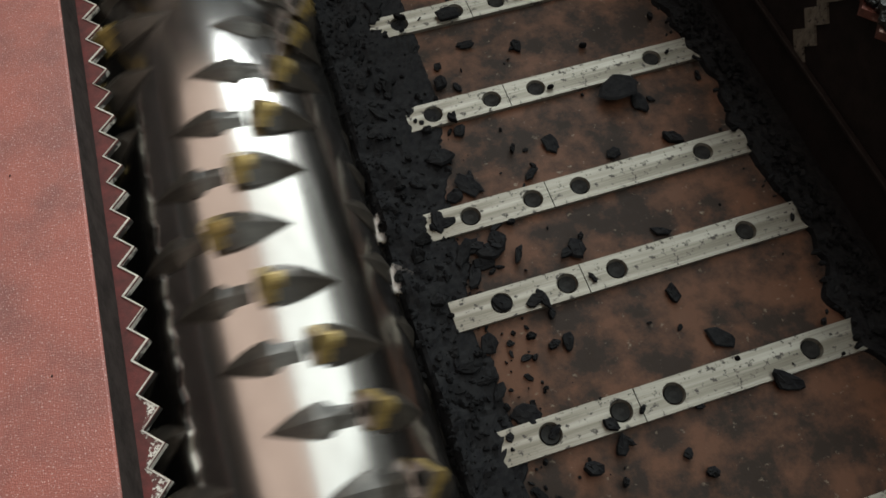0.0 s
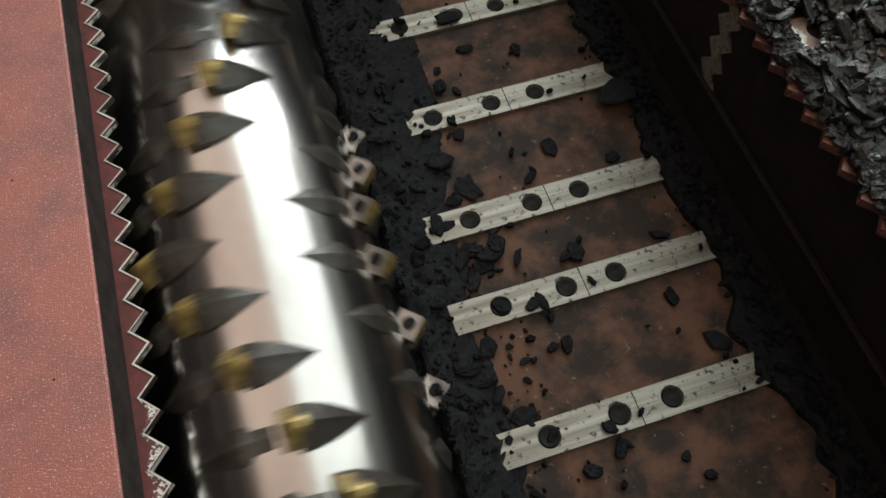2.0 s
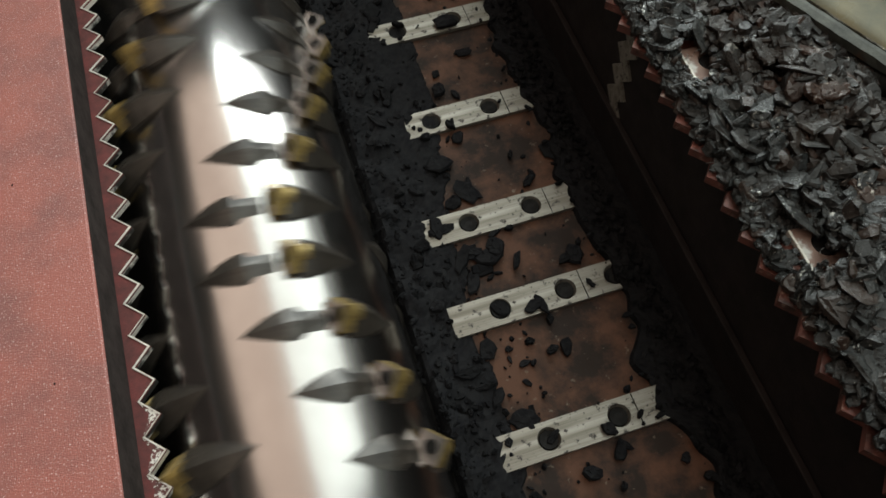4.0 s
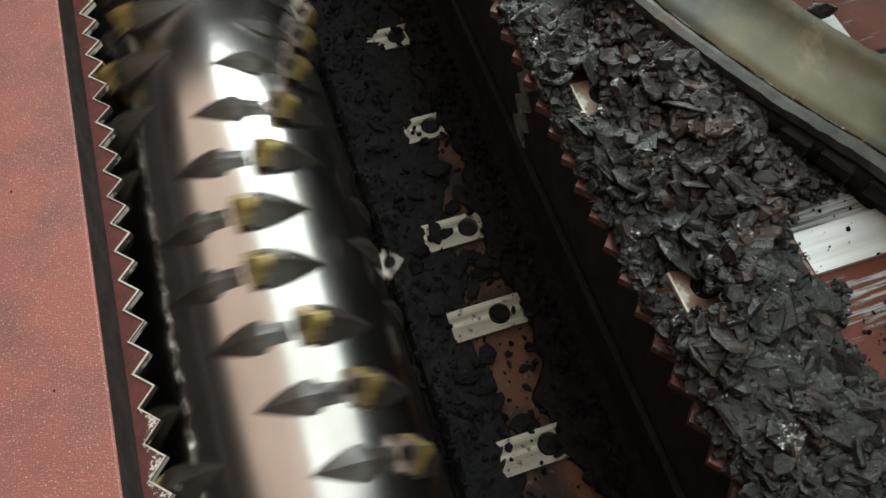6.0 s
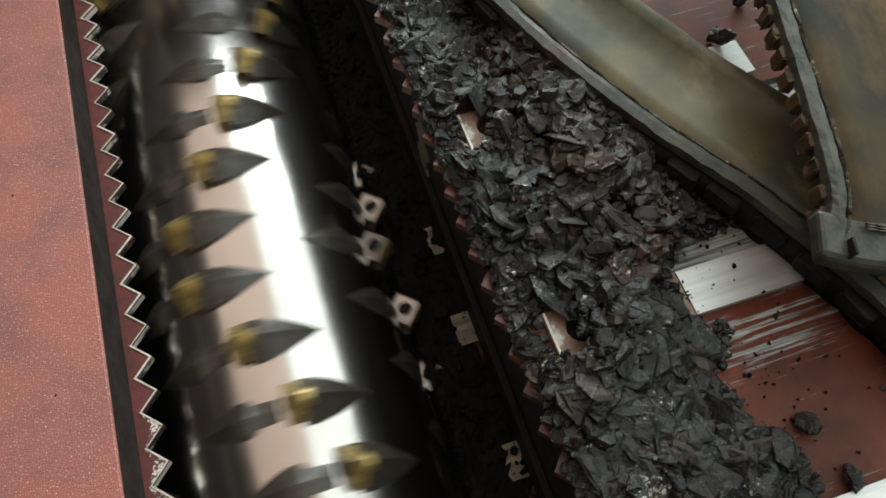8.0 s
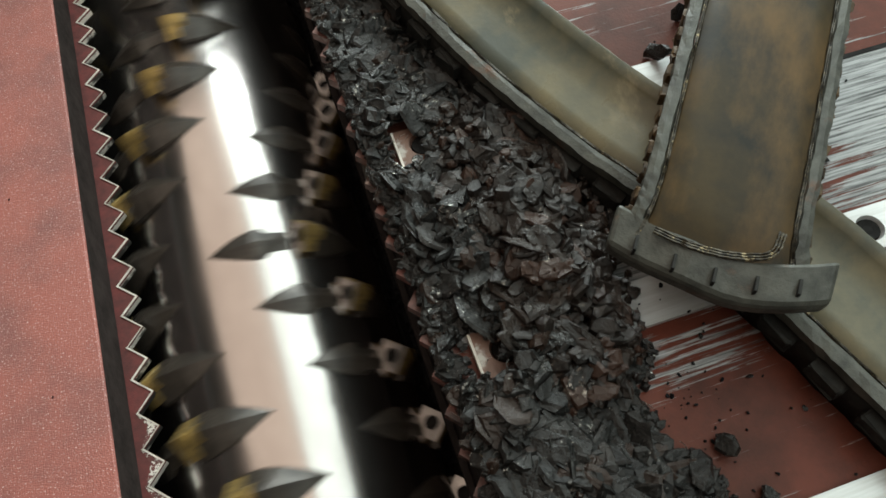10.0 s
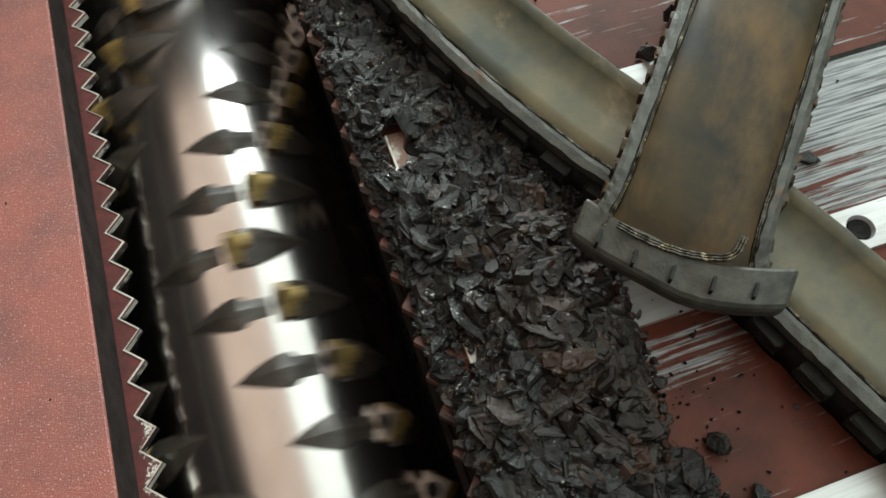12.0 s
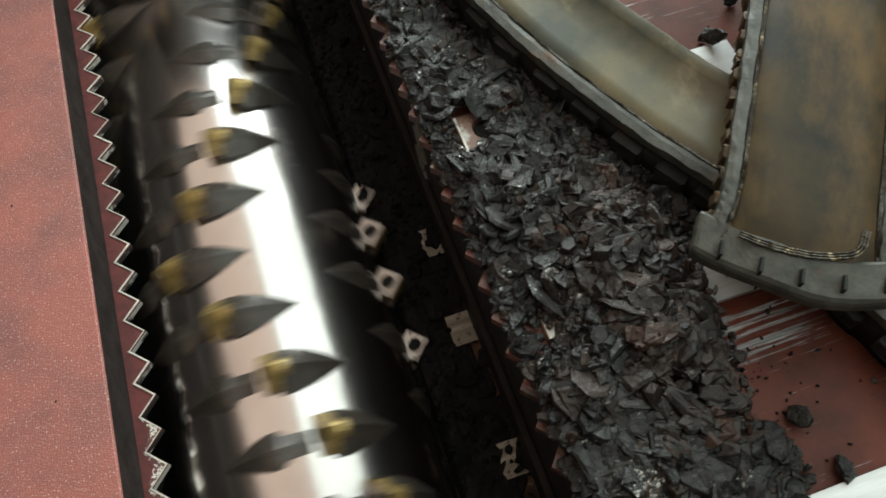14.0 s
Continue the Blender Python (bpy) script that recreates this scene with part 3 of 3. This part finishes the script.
def tyre_strip(name, label, path, half, flare, seed, sides=(-1, 1), lug=0.03, step=0.058, drop=0.012):
    """A cut tyre band, inner side up: liner, raised cut edges, bead cords and tread lugs along the rims."""
    t = thing(name, label, "tyre piece", "cut tyre strips")
    wid = lambda u: half * flare(u)
    liner = [(-0.84, -0.004), (-0.80, 0.004), (-0.5, 0.010), (0, 0.013), (0.5, 0.010), (0.80, 0.004), (0.84, -0.004), (0.5, -0.012), (0, -0.012), (-0.5, -0.012)]
    if len(sides) == 1:
        # an uncut far side that curls upwards
        liner = [(0.84, -0.004), (0.80, 0.004), (0.5, 0.008), (0, 0.012), (-0.36, 0.020), (-0.58, 0.034), (-0.74, 0.052), (-0.77, 0.050), (-0.64, 0.024), (-0.36, 0.008), (0, -0.012), (0.5, -0.014)]
    part("liner", mesh("liner", ribbon(path, liner, wid, 0.0006, seed), LINER if len(sides) == 1 else LINER_DARK, True), t, "olive-brown smooth inner liner")
    rim_out = 1.13 if len(sides) == 1 else 1.04
    for s in sides:
        rim = [(s * 0.86, -0.002), (s * 0.885, 0.004), (s * 0.97, 0.004), (s * rim_out - 0.002 * s, 0.0), (s * rim_out, -0.02), (s * 0.86, -0.02)]
        part("cut_edge", mesh("cut_edge", ribbon(path, rim, wid, 0.0009, seed + s), SIDEWALL), t, "grey cut rubber edge")
        for c0 in (0.822, 0.845):
            cord = [(s * c0, 0.001), (s * (c0 + 0.003), 0.0055), (s * (c0 + 0.011), 0.0058), (s * (c0 + 0.014), 0.001)]
            part("bead_cord", mesh("bead_cord", ribbon(path, cord, wid, 0.0006, seed + 3 + s), CORD), t, "dark frayed bead cord")
        skirt = [(s * 0.9, -0.022), (s * 1.0, -0.024), (s * 1.10, -0.035), (s * 1.12, -0.10), (s * 0.85, -0.10)]
        if drop > 0.03:
            part("tread", mesh("tread", ribbon(path, skirt, wid, 0.002, seed + 9), TREAD, True), t, "black worn tread side")
    rnd = random.Random(seed)
    run, last = 0.0, path[0]
    n = 0
    for i in range(1, len(path)):
        run += (path[i] - last).length
        last = path[i]
        if run >= step:
            run = 0.0
            n += 1
            d = (path[min(i + 1, len(path) - 1)] - path[i - 1]).normalized()
            side = d.cross(Vector((0, 0, 1))).normalized()
            up = side.cross(d)
            u = i / (len(path) - 1)
            for s in sides:
                bm = bmesh.new()
                box(bm, -step * 0.36, step * 0.36, -lug, lug * rnd.uniform(0.5, 1.0), -0.03, 0.004, 0.004)
                for v in bm.verts:
                    v.co += Vector((rnd.gauss(0, 0.002), rnd.gauss(0, 0.002), rnd.gauss(0, 0.0015)))
                mm = Matrix((d, side * s, up * 1.0)).transposed().to_4x4()
                mm.translation = path[i] + side * s * wid(u) * (rim_out - 0.01) - up * drop
                if s < 0:
                    mm = mm @ Matrix.Diagonal((-1, 1, 1, 1)) if mm.determinant() < 0 else mm
                me = mesh("tread_lug", bm, TREAD if drop > 0.03 else RUSTY_TREAD)
                me.transform(mm)
                part("tread_lug", me, t, "dark tread lug")
    return t


BAND_Z = TOP + 0.100
band = tyre_strip("tyre_band", "long cut tyre band lying inner side up on the pusher", spline([(0.17, 1.62, BAND_Z), (0.23, 1.40, BAND_Z), (0.295, 1.19, BAND_Z), (0.36, 1.0, BAND_Z), (0.46, 0.77, BAND_Z), (0.57, 0.57, BAND_Z), (0.648, 0.38, BAND_Z), (0.705, 0.21, BAND_Z), (0.775, 0.0, BAND_Z), (0.85, -0.2, BAND_Z)], 10), 0.098, lambda u: 1.0, 21, (1,), 0.020, 0.088, 0.034)
flap = tyre_strip("tyre_flap", "flared cut tyre piece leaning over the tyre band", spline([(0.0, 0.0, -0.012), (0.06, 0.0, 0.008), (0.16, 0.0, 0.018), (0.32, 0.0, 0.022), (0.5, 0.0, 0.024), (0.72, 0.0, 0.02), (0.95, 0.0, 0.0)], 8), 0.132, lambda u: 0.93 + 0.16 * max(0.0, 1 - u / 0.3) ** 2 + 0.08 * u, 22, lug=0.010, step=0.034, drop=0.018)
bm = bmesh.new()
box(bm, -0.058, 0.010, -0.184, 0.160, -0.030, 0.004, 0.008)
bmesh.ops.subdivide_edges(bm, edges=[e for e in bm.edges if e.calc_length() > 0.1], cuts=10)
for v in bm.verts:
    v.co.z += -6.0 * min(0, v.co.x) ** 2 + 0.003 * math.sin(v.co.y * 40)
    v.co.x += 0.006 * math.sin(v.co.y * 17) + 1.2 * v.co.y ** 2
part("end_flap", mesh("end_flap", bm, SIDEWALL), flap, "thick grey end with sipes")
arc = spline([(0.06, -0.094, 0.012), (0.022, -0.085, 0.008), (0.004, -0.05, 0.006), (-0.004, 0.0, 0.005), (-0.003, 0.05, 0.006), (0.004, 0.098, 0.008)], 8)
for off in (0.0, 0.0045, 0.009):
    cord = [(-0.0016 + off, 0.0), (-0.0010 + off, 0.0045), (0.0010 + off, 0.0045), (0.0016 + off, 0.0)]
    part("bead_cord", mesh("bead_cord", ribbon(arc, cord, lambda u: 1.0, 0.0005, 77), CORD), flap, "frayed cord across the end")
for i in range(5):
    y = -0.13 + i * 0.062
    bm = bmesh.new()
    box(bm, -0.052, -0.026, -0.0025, 0.0025, -0.03, 0.0045, 0.0008)
    part("sipe", mesh("sipe", bm, TREAD), flap, "dark sipe", pose(1.2 * y * y + 0.004, y, 0))


# ---- rubber chips on the pusher ----
def heap_height(x, y):
    """Height of the chips over the pusher's top, in the pusher's space."""
    edge = 0.21 + 0.47 * (1.2 - y) if y > 0.5 else 0.325 + 0.03 * math.sin(y * 21)
    if x > edge + 0.03:
        return -1
    h = 0.060 * max(0.1, min(1.0, (x + 0.01) / 0.11)) * max(0.08, min(1.0, (edge - x) / (0.28 if y > 0.5 else 0.15))) * (0.75 + 0.5 * noise.noise((x * 7, y * 7, 3.0)))
    if y < 0.36:
        h *= 1.2
    return h


def heap(name, label, seed, count, area, height, sizes, lift=0.0, mat=RUBBER):
    rnd = random.Random(seed)
    bm = bmesh.new()
    made = 0
    while made < count:
        x, y = rnd.uniform(area[0], area[1]), rnd.uniform(area[2], area[3])
        h = height(x, y)
        if h < 0:
            continue
        at = (x, y, TOP + lift + max(0.006, h * rnd.uniform(0.6, 1.0)))
        size = min(rnd.choice(sizes), 1.5 * max(0.012, x + 0.004))
        if size > 0.03 and min(height(x + size * 0.45 * c, y + size * 0.45 * d) for c, d in ((1, 0), (-1, 0), (0, 1), (0, -1))) < 0:
            size = 0.022
        if size > 0.028 and rnd.random() < 0.75:
            torn_slab(bm, at, size, rnd, 0.32)
        else:
            chip(bm, at, min(size, 0.06), rnd, 0.5)
        made += 1
    return tagged(new(name, mesh(name, bm, mat)), label, "rubber chips", "", "stuff")


def bare(x, y):
    # bar ends that stay clear of chips
    if (0.068 < x < 0.130 and 0.815 < y < 0.906) or (0.1 < x < 0.20 and 0.865 < y < 0.906) or (0.066 < x < 0.118 and 0.36 < y < 0.453) or (x > 0.33 and 0.34 < y < 0.47) or (x > 0.20 and 0.352 < y < 0.374):
        return -1
    return heap_height(x, y)


chips = heap("rubber_chips", "heap of black torn rubber chips on the pusher", 31, 3800, (0.022, 0.75, -0.2, 1.7), bare, (0.012, 0.018, 0.03, 0.04, 0.05, 0.06, 0.07, 0.085, 0.10, 0.12))


def fresh_height(x, y):
    d = math.hypot((x - 0.16) / 0.155, (y - 0.42) / 0.34)
    return -1 if d > 1 else (0.030 + 0.055 * (1 - d)) * max(0.3, min(1.0, x / 0.12))


fresh = heap("rubber_chips", "slumped slide of black and brownish torn rubber chips", 32, 620, (0.0, 0.38, 0.05, 0.8), fresh_height, (0.025, 0.04, 0.055, 0.07, 0.09), 0.01, RUBBER_BROWN)

# torn steel cord strands that stick out of the chips
rnd = random.Random(52)
bm = bmesh.new()
while len(bm.verts) < 620 * 9:
    x, y = rnd.uniform(0.01, 0.55), rnd.uniform(-0.1, 1.4)
    h = heap_height(x, y)
    if h < 0:
        continue
    at = Vector((x, y, TOP + h + rnd.uniform(0.0, 0.012)))
    d = Vector((rnd.gauss(0, 1), rnd.gauss(0, 1), rnd.gauss(0, 0.35))).normalized()
    side = d.cross(Vector((0, 0, 1))).normalized()
    length, bow, r = rnd.uniform(0.006, 0.022), rnd.uniform(-0.004, 0.004), rnd.uniform(0.0004, 0.0009)
    rows = []
    for k in (-0.5, 0.0, 0.5):
        p = at + d * length * k + side * bow * (1 - 4 * k * k)
        rows.append([bm.verts.new(p + q) for q in (side * r, Vector((0, 0, r * 1.6)), -side * r)])
    for a, b in zip(rows, rows[1:]):
        for i in range(3):
            bm.faces.new((a[i], a[(i + 1) % 3], b[(i + 1) % 3], b[i]))
wires = tagged(new("steel_cord_strands", mesh("steel_cord_strands", bm, WIRE)), "bright torn steel cord strands sticking out of the chips", "steel wire", "", "stuff")

# fine crumbs scattered beside the heap, also darkening the top for the band's shade
rnd = random.Random(61)
bm = bmesh.new()
for i in range(300):
    y = rnd.uniform(-0.1, 1.25)
    edge = 0.21 + 0.47 * (1.2 - y) if y > 0.5 else 0.33
    x = edge + rnd.expovariate(11.0)
    chip(bm, (x, y, TOP + 0.0025 + (0.012 if abs(y - 0.408) < 0.045 else 0.0)), rnd.choice((0.003, 0.004, 0.005, 0.007, 0.010)), rnd, 0.4)
specks = tagged(new("rubber_crumbs", mesh("rubber_crumbs", bm, CRUMB)), "fine black rubber crumbs beside the heap, also darkening the top for shade", "rubber crumbs", "", "stuff")

# crumbs swept before the pusher, also standing in for its shadow on the floor
bm = bmesh.new()
rnd = random.Random(41)
sweep = lambda y: 0.095 + 0.05 * noise.noise((y * 4.0, 0.0, 9.0)) + 0.03 * noise.noise((y * 15, 0.0, 4.0))
NX, NY = 20, 300
grid = []
for j in range(NY + 1):
    y = -0.6 + 3.0 * j / NY
    grid.append([bm.verts.new((0.04 - (0.04 + sweep(y)) * i / NX, y, 0.014 + 0.022 * (1 - i / NX) + 0.006 * noise.noise((i * 0.7, j * 0.7, 2.0)) - (0.016 if i == NX else 0))) for i in range(NX + 1)])
for j in range(NY):
    for i in range(NX):
        bm.faces.new((grid[j][i], grid[j][i + 1], grid[j + 1][i + 1], grid[j + 1][i]))
for i in range(1500):
    y = rnd.uniform(-0.5, 2.3)
    x = -abs(rnd.gauss(0, 0.55)) * sweep(y)
    chip(bm, (x, y, 0.018 + 0.02 * max(0, 1 + x / 0.12)), rnd.choice((0.004, 0.006, 0.009, 0.013, 0.02, 0.028)), rnd, 0.4)
swept = tagged(new("shadow_and_swept_crumbs", mesh("shadow_and_swept_crumbs", bm, CRUMB)), "black rubber crumbs before the pusher, part swept, part standing in for its shadow", "rubber crumbs", "", "stuff")

# a few single chips behind the tyre band
rnd = random.Random(8)
LOOSE = []
SPOTS = [(0.766, 1.004, 0.05), (0.666, 0.912, 0.075), (0.70, 0.20, 0.05), (0.849, 0.578, 0.045), (0.35, 0.115, 0.075), (0.409, 0.135, 0.05), (0.433, 0.04, 0.07)]
SPOTS += [(rnd.uniform(0.40, 0.72), rnd.uniform(-0.02, 0.34), rnd.choice((0.008, 0.012, 0.018))) for i in range(16)]
for x, y, s in SPOTS:
    bm = bmesh.new()
    chip(bm, (0, 0, 0), s, rnd, 0.32)
    lo = min(v.co.z for v in bm.verts)
    ob = tagged(new("rubber_chip", mesh("rubber_chip", bm, RUBBER)), "loose black rubber chip on the worn pusher top", "rubber chip", "chips on the pusher")
    LOOSE.append((ob, x, y, TOP + 0.0005 - lo))


# ---- what moves ----
def pusher_x(t):
    ts = (0, 1.0, 2.0, 4.5, 5.5, 7.0, 8.0, 9.0, 9.1, 13.2, 13.5, 14.0)
    xs = (1.238, 1.113, 0.987, 0.677, 0.555, 0.372, 0.246, 0.130, 0.122, 0.122, 0.163, 0.260)
    return float(np.interp(t, ts, xs))


STOPS = (0.0, 1.0, 2.0, 4.5, 5.5, 7.0, 8.0, 8.9, 9.0, 9.1, 9.25, 9.5, 11.0, 13.1, 13.2, 13.3, 13.4, 13.5, 13.7, 13.85, 14.0)
# phase of the rotor in degrees, by seconds
PHASE = ((0.0, 5.5), (0.1, 131.5), (0.2, 81.5), (0.3, 24.5), (0.4, 158.0), (0.5, 118.5), (1.0, 18.0), (1.5, 129.0), (2.0, 35.0), (4.5, 177.5), (5.0, 76.5), (5.5, 10.5), (6.0, 90.0), (6.5, 23.0), (7.0, 103.5), (7.5, 35.0), (8.0, 115.0), (8.5, 47.0), (9.0, 127.5), (11.5, 95.0), (12.0, 176.0), (12.5, 108.0), (13.0, 9.0), (13.5, 119.5), (14.0, 22.0))


def rotor_angle(t):
    ts, vs = [], []
    for a, b in PHASE:
        want = 5 - 525 * a
        ts.append(a)
        vs.append(b + 180 * round((want - b) / 180))
    return float(np.interp(t, ts, vs))


def motions():
    walk(rotor, [(i / 10, pose(XR, Y0, ZR, 0, -rotor_angle(i / 10), 0)) for i in range(141)])
    for ob, dx, y, z in [(pusher, 0, 0, 0), (chips, 0, 0, 0), (wires, 0, 0, 0), (specks, 0, 0, 0)] + LOOSE:
        walk(ob, [(t, pose(pusher_x(t) + dx, y, z)) for t in STOPS])
    walk(band, [(t, pose(pusher_x(t) + float(np.interp(t, (0, 9.1, 11), (0.014, 0.014, 0.002))), float(np.interp(t, (0, 9.1, 11), (-0.012, -0.012, -0.02))), 0)) for t in STOPS])
    walk(swept, [(t, pose(max(0.40, pusher_x(min(t, 13.2))), 0, 0)) for t in sorted(STOPS + (6.0, 6.5, 6.8, 6.9, 6.95))])
    # part of the heap slumps forward once the pusher has stopped
    slump = lambda t: float(np.interp(t, (0, 9.25, 10.0, 11.2, 14), (1, 1, 0.45, 0.0, 0.0)))
    walk(fresh, [(t, pose(pusher_x(t) + 0.07 + 0.03 * slump(t), 0.34 * slump(t), 0.012 * slump(t))) for t in sorted(STOPS + (9.8, 10.2, 10.6, 11.2))])
    # the leaning piece: end point before the pusher's edge, heading, tilt
    rows = ((0, 0.86, 0.33, 0.745, 76, -6, 8), (7.0, 0.66, 0.31, 0.735, 81, -6, 8), (7.5, 0.62, 0.31, 0.73, 80, -5, 8), (8.0, 0.595, 0.305, 0.72, 76, -4, 7), (8.5, 0.56, 0.28, 0.71, 70, -3, 6), (9.0, 0.525, 0.255, 0.69, 66, -2, 4),
            (9.25, 0.51, 0.29, 0.685, 61, -2, 2), (10.2, 0.44, 0.39, 0.675, 51, -3, 0), (11.2, 0.415, 0.402, 0.67, 47.5, -3, 0), (13.2, 0.415, 0.402, 0.67, 47.5, -3, 0), (13.5, 0.425, 0.382, 0.67, 50, -3, 0), (14.0, 0.45, 0.335, 0.67, 55, -3, 0))
    walk(flap, [(t, pose(pusher_x(t) + x, y, z, roll, tilt, turn)) for t, x, y, z, turn, tilt, roll in rows])


motions()
